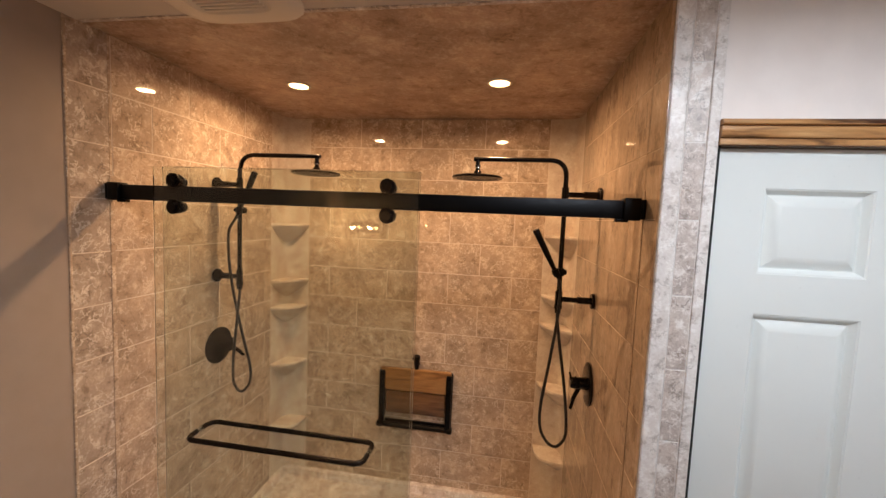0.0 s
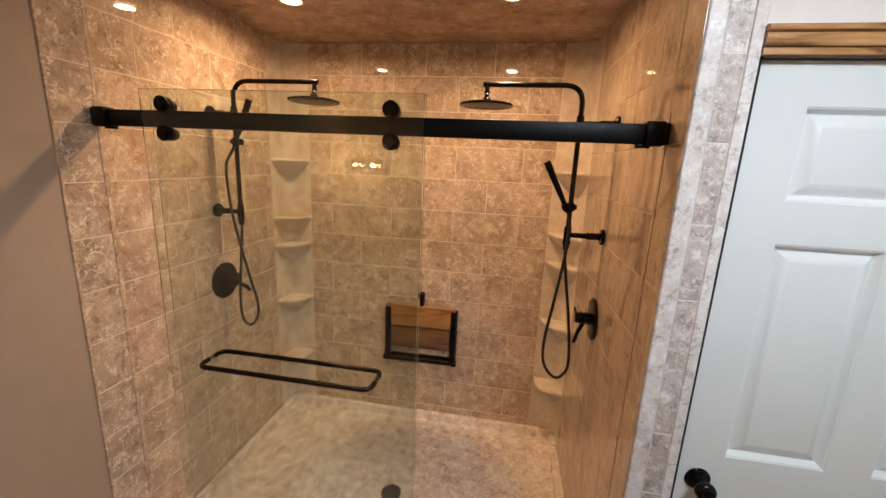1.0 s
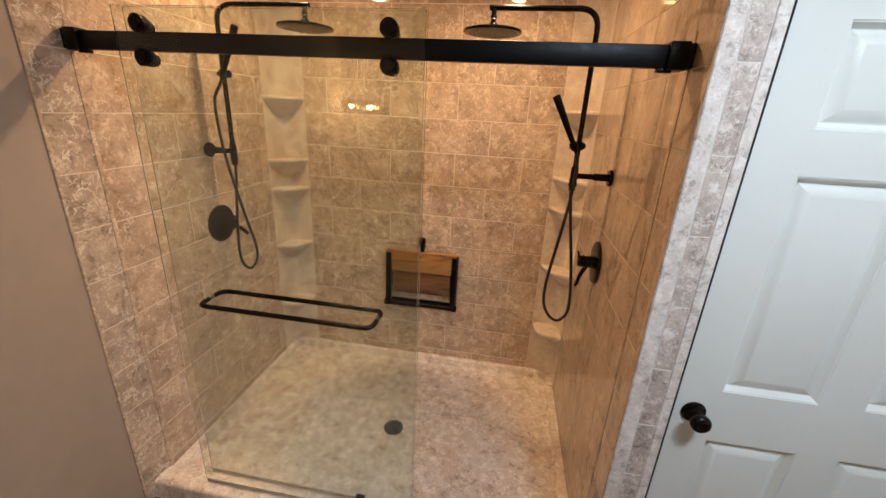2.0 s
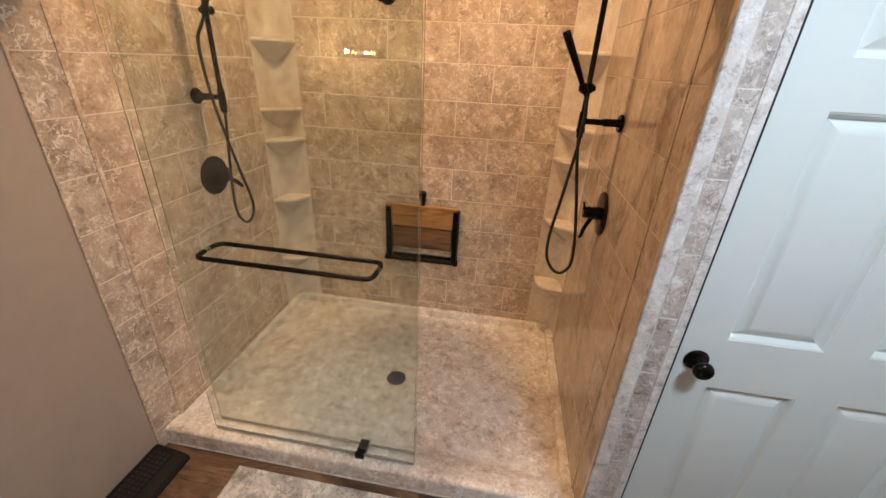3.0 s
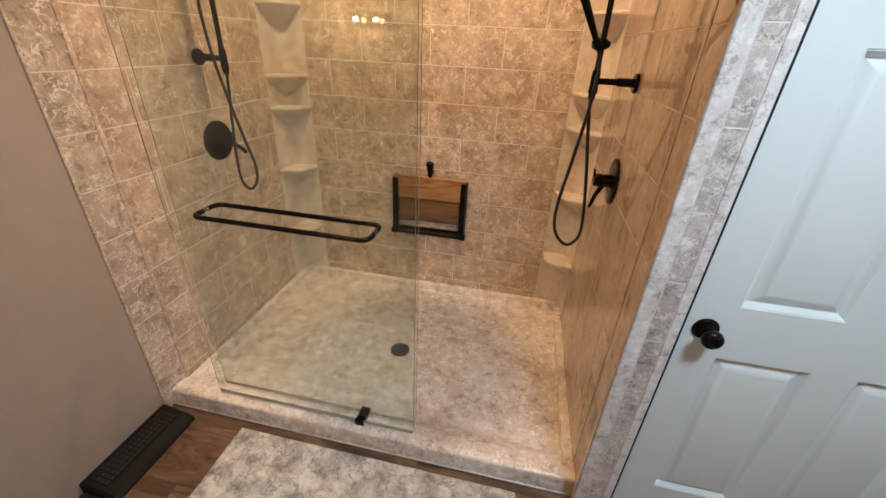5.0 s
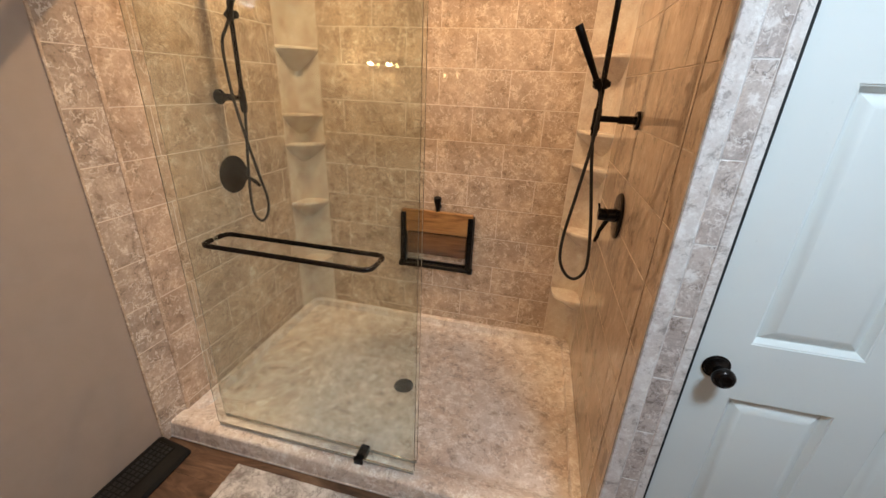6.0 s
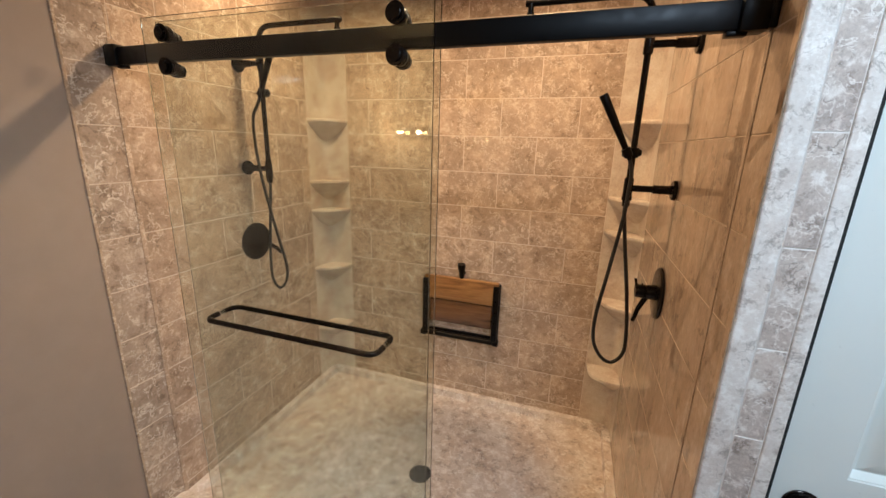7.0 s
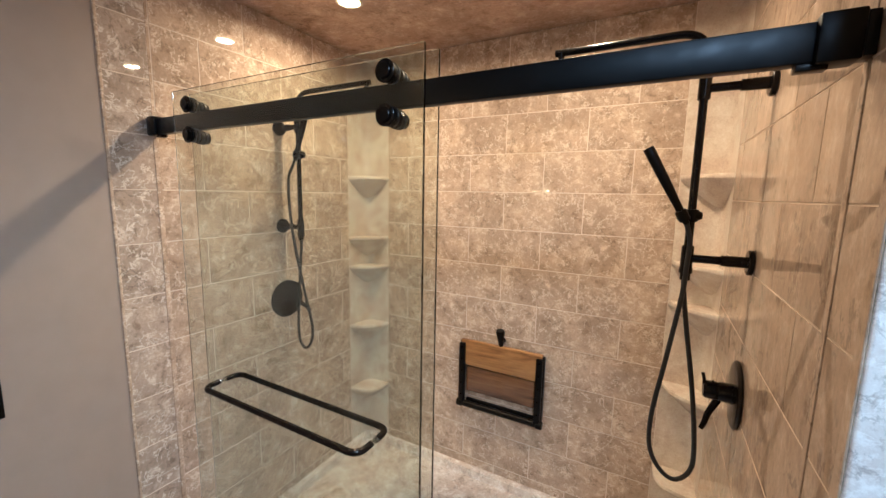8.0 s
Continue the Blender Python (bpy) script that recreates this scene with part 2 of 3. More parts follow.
def tube(points, r, sides=14, bm=None, caps=True):
    """A round tube along points; r is a number or one radius a point."""
    bm = bm or bmesh.new()
    pts = [Vector(p) for p in points]
    radii = r if isinstance(r, (list, tuple)) else [r] * len(pts)
    up = None
    rings = []
    for i, p in enumerate(pts):
        d = (pts[min(i + 1, len(pts) - 1)] - pts[max(i - 1, 0)]).normalized()
        if up is None:
            up = d.orthogonal().normalized()
        up = (up - d * up.dot(d)).normalized()
        side = d.cross(up)
        rings.append([bm.verts.new(p + radii[i] * (math.cos(a) * up + math.sin(a) * side)) for a in (2 * math.pi * k / sides for k in range(sides))])
    for a, b in zip(rings, rings[1:]):
        for k in range(sides):
            bm.faces.new((a[k], a[(k + 1) % sides], b[(k + 1) % sides], b[k]))
    if caps:
        bm.faces.new(rings[0])
        bm.faces.new(rings[-1])
    return bm


def turned(start, direction, profile, sides=28, bm=None):
    """A turned solid: profile rows are (distance along the axis, radius)."""
    d = Vector(direction).normalized()
    bm = bm or bmesh.new()
    up = d.orthogonal().normalized()
    side = d.cross(up)
    rings = []
    for along, rad in profile:
        c = Vector(start) + d * along
        rings.append([bm.verts.new(c + rad * (math.cos(a) * up + math.sin(a) * side)) for a in (2 * math.pi * k / sides for k in range(sides))])
    for a, b in zip(rings, rings[1:]):
        for k in range(sides):
            bm.faces.new((a[k], a[(k + 1) % sides], b[(k + 1) % sides], b[k]))
    bm.faces.new(rings[0])
    bm.faces.new(rings[-1])
    return bm


def bend(points, radius, steps=8):
    """Rounds the inner corners of a polyline."""
    pts = [Vector(p) for p in points]
    out = [pts[0]]
    for a, b, c in zip(pts, pts[1:], pts[2:]):
        u, w = (a - b).normalized(), (c - b).normalized()
        p, q = b + u * radius, b + w * radius
        for k in range(steps + 1):
            s = k / steps
            out.append((1 - s) ** 2 * p + 2 * s * (1 - s) * b + s * s * q)
    out.append(pts[-1])
    return out


def spline(points, steps=10):
    """Catmull-Rom through the points."""
    p = [Vector(q) for q in points]
    p = [2 * p[0] - p[1], *p, 2 * p[-1] - p[-2]]
    out = []
    for a, b, c, d in zip(p, p[1:], p[2:], p[3:]):
        for k in range(steps):
            s = k / steps
            out.append(0.5 * (2 * b + (c - a) * s + (2 * a - 5 * b + 4 * c - d) * s * s + (3 * b - a - 3 * c + d) * s ** 3))
    out.append(p[-2])
    return out


# ---------------------------------------------------------------- the room
W, D = 1.86, 1.36          # the shower's inner width and depth
EAST, SOUTH = 3.30, -2.05  # the bathroom's far walls
JAMB = 1.965               # the closet door's edge


def structure(name, bm, mat, label, category, smooth=None):
    return tagged(part(name, bm, mat, smooth=smooth), label, category, kind="structure")


floor = structure("floor", box((0, SOUTH, -0.12), (EAST, 0.10, -0.004)), VOID, "brown wood-look vinyl plank bathroom floor", "floor")
ceiling = structure("ceiling", box((-0.1, SOUTH - 0.1, CEIL), (EAST + 0.1, 0.07, CEIL + 0.1)), CEIL_PAINT, "off-white painted bathroom ceiling", "ceiling")
shower_ceiling = structure("shower_ceiling", box((-0.1, 0.07, CEIL + 0.004), (JAMB, D + 0.1, CEIL + 0.1)), PANEL, "brown marbled panel ceiling over the shower", "ceiling")
structure("ceiling_trim", box((0.01, 0.064, CEIL - 0.004), (W, 0.078, CEIL + 0.003), 0.001), EDGE, "thin pale strip between the two ceilings", "trim")

wall_west = structure("wall_west", box((-0.1, SOUTH - 0.1, -0.12), (0, 0.022, CEIL)), PAINT_DIM, "painted bathroom wall beside the shower, darkened to taupe for its weak light", "wall")
wall_shower_west = structure("wall_shower_west", box((-0.1, 0.022, -0.12), (-0.0013, D + 0.1, CEIL)), GROUT, "glossy beige marbled stone tile shower wall with running bond joints", "wall")
wall_shower_north = structure("wall_shower_north", box((-0.0013, D + 0.0013, -0.12), (W + 0.0013, D + 0.1, CEIL)), GROUT, "glossy beige marbled stone tile back wall of the shower", "wall")
wall_shower_east = structure("wall_shower_east", box((W + 0.0013, 0.004, -0.12), (JAMB - 0.03, D + 0.1, CEIL)), GROUT_SHADED, "glossy beige marbled stone tile shower wall beside the white door", "wall")
wall_north = structure("wall_north", box((JAMB - 0.002, 0.004, 2.040), (EAST + 0.1, 0.12, CEIL)), PAINT_LIT, "painted wall over the white door, lightened for the brighter side", "wall")
structure("wall_north_end", box((2.79, 0.004, -0.12), (EAST + 0.1, 0.12, 2.040)), PAINT_LIT, "painted wall beside the white door, lightened for the brighter side", "wall")
# plain slab, coloured near-black so the door's gaps look unlit
structure("wall_closet", box((JAMB - 0.028, 0.12, -0.12), (2.79, 0.16, 2.040)), VOID, "near-black slab behind the white door, for the shade in its gaps", "wall")
structure("wall_east", box((EAST, SOUTH - 0.1, -0.12), (EAST + 0.1, 0.004, CEIL)), PAINT_LIT, "painted bathroom wall in the lightened paint", "wall")
structure("wall_south", box((0, SOUTH - 0.1, -0.12), (EAST, SOUTH, CEIL)), PAINT_UNLIT, "unseen bathroom wall behind the walk, darkened to dim the glass reflections", "wall")

# ---------------------------------------------------------------- shower pan
def sstep(a, b, v):
    s = min(1, max(0, (v - a) / (b - a)))
    return s * s * (3 - 2 * s)


pan = thing("shower_pan", (0.93, 0.7, 0), "beige marbled low-threshold shower pan with a raised rim", "shower pan")
bm = bmesh.new()
xs = [0.0 + W * i / 40 for i in range(41)]
prof = [(0.0600, -0.004), (0.0600, 0.003), (0.0620, 0.005), (0.0645, 0.006), (0.0725, 0.067), (0.0745, 0.0735), (0.0795, 0.0778), (0.0860, 0.0798), (0.110, 0.0803)]
ys = [0.125 + 0.015 * i for i in range(11)] + [0.30 + (D - 0.30) * i / 26 for i in range(27)]


def pan_z(x, y):
    fall = 0.012 * min(1, math.hypot(x - 0.94, y - 0.69) / 0.8)
    return 0.008 + fall + 0.060 * sstep(0.27, 0.125, y)


rows = [[bm.verts.new((x, y, z)) for x in xs] for y, z in prof]
rows += [[bm.verts.new((x, y, pan_z(x, y) if y > 0.126 else 0.0800)) for x in xs] for y in ys]
for a, b in zip(rows, rows[1:]):
    for k in range(40):
        bm.faces.new((a[k], a[k + 1], b[k + 1], b[k]))
part("pan_floor", bm, PAN, pan, smooth=60)


def rim(a, b, inward):
    """A raised ledge from a to b along a wall, with a steep face towards the pan."""
    bm = bmesh.new()
    a, b, inward = Vector(a), Vector(b), Vector(inward)
    section = ((-0.002, 0.0), (-0.002, 0.062), (0.035, 0.062), (0.0375, 0.0605), (0.039, 0.057), (0.041, 0.024), (0.043, 0.019), (0.044, 0.0))
    ends = [[bm.verts.new(p + inward * d + Vector((0, 0, z))) for d, z in section] for p in (a, b)]
    for k in range(len(section) - 1):
        bm.faces.new((ends[0][k], ends[0][k + 1], ends[1][k + 1], ends[1][k]))
    for e in ends:
        bm.faces.new(e)
    return bm


part("rim", rim((0.0, D, 0), (W, D, 0), (0, -1, 0)), PAN, pan)
part("rim", rim((0, 0.176, 0), (0, D - 0.030, 0), (1, 0, 0)), PAN, pan)
part("rim", rim((W, 0.176, 0), (W, D - 0.030, 0), (-1, 0, 0)), PAN, pan)
for sx in (0.036, W - 0.036):
    own = bmesh.new()
    s = 1 if sx < 1 else -1
    cx, cy, r = sx + s * 0.05, D - 0.038 - 0.05, 0.05
    arc = [(cx - s * r * math.cos(a), cy + r * math.sin(a)) for a in (math.pi / 2 * k / 8 for k in range(9))]
    loop = [(sx - s * 0.01, D - 0.03)] + arc[::-1]
    lo = [own.verts.new((x, y, 0.005)) for x, y in loop]
    hi = [own.verts.new((x, y, 0.060)) for x, y in loop]
    own.faces.new(hi)
    for k in range(len(loop)):
        own.faces.new((lo[k], lo[(k + 1) % len(loop)], hi[(k + 1) % len(loop)], hi[k]))
    part("rim_corner", own, PAN, pan)
part("caulk_bead", tube(((0.004, 0.0595, 0.003), (W - 0.004, 0.0595, 0.003)), 0.0018, 8), CAULK, pan, "white caulk line along the floor")
drain = part("drain_cover", turned((0.94, 0.69, 0.006), (0, 0, 1), ((0, 0.054), (0.007, 0.054), (0.009, 0.051), (0.009, 0.045), (0.0075, 0.044))), BRONZE, pan, "round oil-rubbed bronze drain cover")

# ---------------------------------------------------------------- doors, glass
bar = thing("sliding_door_rail", (0.93, 0.154, 1.88), "long square black metal rail across the shower opening", "rail")
part("rail", box((0.012, 0.153, 1.849), (W - 0.012, 0.178, 1.9035), 0.0025), RAIL, bar)
for x0, x1 in ((0.012, 0.058), (W - 0.062, W - 0.014)):
    part("end_bracket", box((x0, 0.142, 1.845), (x1, 0.186, 1.911), 0.004), RAIL, bar)
    part("wall_flange", box((0.0008, 0.146, 1.849), (0.0125, 0.182, 1.907), 0.002) if x0 < 1 else box((W - 0.0145, 0.146, 1.849), (W - 0.0008, 0.182, 1.907), 0.002), RAIL, bar)
    part("stop", box((x0 + (0.030 if x0 < 1 else -0.018), 0.155, 1.839), (x1 + (0.018 if x0 < 1 else -0.030), 0.176, 1.8495), 0.002), BLACK, bar)


def glass_door(y, x0, x1, foot, top, side, label):
    ob = thing("glass_door", ((x0 + x1) / 2, y, 0.1), label, "shower door", "sliding shower doors")
    pane = part("glass_panel", box((x0, y - 0.004, foot), (x1, y + 0.004, top), 0.0008, 1), GLASS, ob)
    pane.visible_shadow = False
    part("seal", box((x0 + 0.003, y - 0.003, foot - 0.015), (x1 - 0.003, y + 0.003, foot - 0.0005), 0.001), SEAL, ob, "clear vinyl bottom seal")
    for rx in (x0 + 0.080, x1 - 0.099):
        for z in (1.921, 1.829):
            cap = turned((rx, y - side * 0.0042, z), (0, -side, 0), ((0, 0.0245), (0.0008, 0.0255), (0.003, 0.0255), (0.0042, 0.0242), (0.0046, 0.0182), (0.0090, 0.0178), (0.0105, 0.0160)) if side > 0 else ((0, 0.016), (0.002, 0.018), (0.005, 0.018), (0.006, 0.016)))
            roller = part("roller", cap, SATIN, ob, "black disc roller")
            part("wheel", turned((rx, y + side * 0.0042, z), (0, side, 0), ((0, 0.021), (0.009, 0.023), (0.011, 0.0205), (0.014, 0.0205), (0.016, 0.023), (0.0235, 0.022))), BLACK, roller).matrix_parent_inverse = Matrix()
    return ob


front_door = glass_door(0.124, 0.230, 1.181, 0.100, 1.967, 1, "clear frameless sliding glass shower door with a black towel handle")
glass_door(0.203, 0.193, 1.170, 0.068, 1.979, -1, "clear frameless inner sliding glass shower door")


def handle(side):
    y0, y1 = 0.124 + side * 0.0098, 0.124 + side * 0.064
    pts = bend(((0.405, y0, 1.032), (0.405, y1, 1.032), (1.042, y1, 1.032), (1.042, y0, 1.032)), 0.035)
    ob = part("towel_handle", tube(pts, 0.0088, 16), BRONZE, front_door, "black tubular towel handle")
    for x in (0.405, 1.042):
        part("collar", turned((x, y0 + side * 0.002, 1.032), (0, -side, 0), ((0, 0.0090), (0.0022, 0.0090), (0.0026, 0.0078))), CHROME, ob, "thin chrome collar").matrix_parent_inverse = Matrix()
        part("washer", turned((x, y0 - side * 0.0016, 1.032), (0, -side, 0), ((0, 0.0055), (0.0040, 0.0055))), GLASS, ob, "clear plastic washer").matrix_parent_inverse = Matrix()


handle(-1)
handle(1)
guide = thing("door_guide", (0.935, 0.134, 0.079), "small black floor guide for the glass doors on the threshold", "door guide")
part("guide_block", box((0.915, 0.106, 0.078), (0.955, 0.1185, 0.110), 0.003), BLACK, guide)
part("guide_block", box((0.915, 0.1285, 0.070), (0.955, 0.197, 0.100), 0.003), BLACK, guide)

# ---------------------------------------------------------------- corner shelves
def corner_unit(s, x0):
    """A moulded corner column with five shelves; s is 1 for the west corner, -1 for the east one."""
    ob = thing("corner_shelf_unit", (x0 + s * 0.05, D - 0.05, 0.06), "smooth cream corner shelf column with five moulded shelves", "corner shelf", "corner shelf units")
    n = 16
    a, c, b = Vector((0.0, D - 0.175)), Vector((0.001, D - 0.001)), Vector((0.165, D))
    back = [(1 - k / n) ** 3 * a + 3 * (k / n) * (1 - k / n) * c + (k / n) ** 3 * b for k in range(n + 1)]
    chord = (b - a).normalized()
    out = Vector((chord.y, -chord.x))
    bm = bmesh.new()
    lo = [bm.verts.new((x0 + s * (p.x), p.y, 0.055)) for p in back]
    hi = [bm.verts.new((x0 + s * p.x, p.y, CEIL + 0.003)) for p in back]
    for k in range(n):
        bm.faces.new((lo[k], lo[k + 1], hi[k + 1], hi[k]))
    corner = [bm.verts.new((x0 - s * 0.002, D + 0.002, z)) for z in (0.055, CEIL + 0.003)]
    bm.faces.new((lo[0], hi[0], corner[1], corner[0]))
    bm.faces.new((lo[n], hi[n], corner[1], corner[0]))
    bm.faces.new([*lo, corner[0]])
    bm.faces.new([*hi, corner[1]])
    part("column", bm, SHELF, ob, smooth=50)
    for z, bulge in ((1.757, 0.036), (1.393, 0.036), (1.216, 0.036), (0.842, 0.042), (0.430, 0.070)):
        front = [a.lerp(b, k / n) + out * bulge * math.sin(math.pi * k / n) for k in range(n + 1)]
        bm = bmesh.new()
        levels = []
        for inset, dz in ((0.010, 0.0), (0.002, -0.002), (0.0, -0.007), (0.0, -0.015), (0.004, -0.020)):
            levels.append([bm.verts.new((x0 + s * q.x, q.y, z + dz)) for q in (p.lerp(o, inset / 0.10) for p, o in zip(front, back))])
        low = []
        for k in range(n + 1):
            drop = 0.108 * (1 - (abs(2 * k / n - 1) ** 1.9))
            q = front[k].lerp(back[k], 0.985)
            low.append(bm.verts.new((x0 + s * q.x, q.y, z - 0.022 - drop)))
        levels.append(low)
        for u, v in zip(levels, levels[1:]):
            for k in range(n):
                bm.faces.new((u[k], u[k + 1], v[k + 1], v[k]))
        inner = [bm.verts.new((x0 + s * p.x, p.y, z - 0.003)) for p in back]
        for k in range(n):
            bm.faces.new((levels[0][k], levels[0][k + 1], inner[k + 1], inner[k]))
        part("shelf", bm, SHELF, ob, smooth=40)


corner_unit(1, 0.0)
corner_unit(-1, W)

# ---------------------------------------------------------------- shower sets
def shower_set(s, wall, hold, loop_z):
    """Riser, rain head, hand shower and hose; s points away from the wall it hangs on."""
    y = 0.712
    off, reach_x = (0.132, 0.425) if s > 0 else (0.152, 0.408)
    X = lambda d: wall + s * d
    ob = thing("shower_column", (wall, y, 1.49), "matte black exposed shower riser with rain head and hand shower", "shower", "shower columns")
    riser = bend(((X(off), y, 1.50), (X(off), y, 2.103), (X(off + reach_x), y, 2.103)), 0.075, 10)
    part("riser", tube(riser, 0.0105, 16), SATIN, ob)
    sleeve = turned((X(off), y, 1.925), (0, 0, 1), ((0, 0.014), (0.002, 0.0155), (0.060, 0.0155), (0.063, 0.0125)))
    part("sleeve", sleeve, SATIN, ob)
    part("lower_body", turned((X(off), y, 1.425), (0, 0, 1), ((0, 0.010), (0.002, 0.013), (0.020, 0.013), (0.022, 0.017), (0.036, 0.017), (0.038, 0.0155), (0.098, 0.0155), (0.102, 0.0125))), SATIN, ob)
    for z in (1.955, 1.490):
        arm = turned((X(0.002), y, z), (s, 0, 0), ((0, 0.034), (0.009, 0.034), (0.012, 0.031), (0.012, 0.0155), (0.070, 0.0150), (0.072, 0.0115), (off - 0.012, 0.0115)))
        part("wall_bracket", arm, SATIN, ob)
    hx = X(off + reach_x - 0.018)
    part("head_joint", turned((hx, y, 2.100), (0, 0, -1), ((0.0, 0.0105), (0.022, 0.0095), (0.026, 0.0125), (0.036, 0.0125), (0.040, 0.0085), (0.048, 0.0115), (0.054, 0.0175), (0.064, 0.0185))), SATIN, ob)
    part("joint_ring", turned((hx, y, 2.066), (0, 0, -1), ((0, 0.0128), (0.003, 0.0128))), CHROME, ob, "chrome ring")
    head = part("rain_head", turned((hx, y, 2.036), (0, 0, -1), ((0, 0.02), (0.003, 0.055), (0.007, 0.095), (0.012, 0.113), (0.017, 0.115), (0.021, 0.112), (0.022, 0.108)), 40), SATIN, ob, "round flat black rain shower head")
    bm = bmesh.new()
    for ring in range(1, 7):
        for k in range(ring * 6):
            a = 2 * math.pi * k / (ring * 6)
            turned((hx + 0.015 * ring * math.cos(a), y + 0.015 * ring * math.sin(a), 2.0145), (0, 0, -1), ((0, 0.0028), (0.003, 0.0018)), 6, bm)
    part("nozzle_field", bm, RUBBER, head).matrix_parent_inverse = Matrix()
    # slider and hand shower
    part("slider", turned((X(off) - s * 0.026, y - 0.002, hold), (s, 0, 0), ((0, 0.009), (0.006, 0.0125), (0.040, 0.0125), (0.046, 0.016), (0.058, 0.016), (0.062, 0.011))), BLACK, ob)
    part("slider_clamp", turned((X(off), y, hold - 0.017), (0, 0, 1), ((0, 0.016), (0.003, 0.018), (0.031, 0.018), (0.034, 0.016))), BLACK, ob)
    base = Vector((X(off + 0.016), y - 0.030, hold - 0.012))
    tip = Vector((X(off + 0.122), y - 0.055, hold + 0.185))
    d = tip - base
    prof = ((-0.012, 0.008), (0.0, 0.0095), (0.05, 0.0105), (0.10, 0.0125), (d.length - 0.03, 0.0145), (d.length - 0.003, 0.0148), (d.length, 0.013))
    wand = part("hand_shower", turned(base, d, prof, 20), BLACK, ob, "slim black stick hand shower")
    part("cradle", turned(base + d * 0.0, d, ((-0.002, 0.0135), (0.004, 0.0155), (0.026, 0.0155), (0.03, 0.0135))), BLACK, wand).matrix_parent_inverse = Matrix()
    # hose
    e = base - d.normalized() * 0.012
    if s < 0:
        pts = [e, e + Vector((0.012, 0.004, -0.05)), (X(off + 0.000), y - 0.026, 1.47), (X(off + 0.004), y - 0.022, 1.38), (X(off + 0.028), y - 0.02, 1.18), (X(off + 0.050), y - 0.015, 1.0), (X(off + 0.046), y - 0.010, loop_z + 0.085), (X(off + 0.012), y - 0.006, loop_z + 0.018), (X(off - 0.030), y - 0.004, loop_z), (X(off - 0.066), y - 0.002, loop_z + 0.045), (X(off - 0.068), y, loop_z + 0.13), (X(off - 0.048), y, 1.10), (X(off - 0.018), y, 1.28), (X(off), y, 1.40), (X(off), y, 1.43)]
    else:
        pts = [e, e + Vector((-0.018, 0.0, -0.03)), (X(off - 0.040), y - 0.028, hold - 0.11), (X(off - 0.038), y - 0.030, hold - 0.23), (X(off - 0.022), y - 0.030, 1.47), (X(off + 0.004), y - 0.026, 1.33), (X(off + 0.042), y - 0.020, 1.16), (X(off + 0.072), y - 0.012, 1.02), (X(off + 0.058), y - 0.006, loop_z + 0.045), (X(off + 0.012), y - 0.004, loop_z), (X(off - 0.030), y - 0.002, loop_z + 0.045), (X(off - 0.034), y, 1.06), (X(off - 0.016), y, 1.25), (X(off), y, 1.40), (X(off), y, 1.43)]
    part("hose", tube(spline(pts, 8), 0.0068, 12), HOSE, ob, "looped smooth black hose")
    # valve
    vz, vy = 1.118, (0.725 if s > 0 else 0.70)
    v = thing("shower_valve", (wall, vy, vz), "black round pressure valve trim with a lever handle", "valve", "shower valves")
    part("escutcheon", turned((X(0.001), vy, vz), (s, 0, 0), ((0, 0.094), (0.005, 0.094), (0.009, 0.090), (0.011, 0.080), (0.013, 0.04)), 44), BRONZE, v)
    part("valve_body", turned((X(0.012), vy, vz), (s, 0, 0), ((0, 0.030), (0.006, 0.028), (0.030, 0.026), (0.032, 0.0245), (0.036, 0.0245), (0.038, 0.026), (0.062, 0.025), (0.068, 0.021))), SATIN, v)
    if s < 0:
        reach = ((0.040, -0.002, -0.018), (0.048, -0.004, -0.036), (0.062, -0.006, -0.070), (0.068, -0.008, -0.098), (0.075, -0.010, -0.118))
    else:
        reach = ((0.055, 0.012, -0.010), (0.068, 0.028, -0.020), (0.088, 0.046, -0.040), (0.106, 0.056, -0.064))
    lever = spline([(X(dx), vy + dy, vz + dz) for dx, dy, dz in reach], 6)
    m = len(lever)
    thick = 0.0105 if s < 0 else 0.0125
    part("lever", tube(lever, [thick - 0.004 * k / (m - 1) for k in range(m)], 12), SATIN, v)
    part("stop_pin", tube(spline(((X(0.078), vy, vz + 0.012), (X(0.079), vy, vz + 0.028), (X(0.084), vy, vz + 0.046)), 4), 0.0044, 8), BRONZE, v)
    part("spout_tab", tube(((X(0.058), vy, vz + 0.018), (X(0.058), vy, vz + 0.030)), 0.0025, 8), BRONZE, v)


shower_set(-1, W, 1.612, 0.805)
shower_set(1, 0.0, 1.828, 0.890)

# ---------------------------------------------------------------- folding seat
seat = thing("folding_shower_seat", (0.935, D, 0.65), "wall-mounted folded teak shower seat with black metal frame", "shower seat")
SX0, SX1, SY = 0.700, 1.172, 1.312
for x0 in (SX0, SX1 - 0.034):
    arm = part("frame_arm", box((x0, SY - 0.012, 0.462), (x0 + 0.034, SY + 0.012, 0.832), 0.004), BLACK, seat, "black metal frame arm")
    for z in (0.53, 0.60, 0.67, 0.74, 0.81):
        part("screw", turned((x0 + 0.017, SY - 0.0122, z), (0, -1, 0), ((0, 0.006), (0.0015, 0.0055), (0.002, 0.003)), 10), SATIN, arm).matrix_parent_inverse = Matrix()
part("hinge_bar", turned((SX0 - 0.012, SY + 0.004, 0.470), (1, 0, 0), ((0, 0.018), (0.004, 0.022), (0.03, 0.022), (0.034, 0.0175), (0.462, 0.0175), (0.466, 0.022), (0.492, 0.022), (0.496, 0.018))), BLACK, seat)
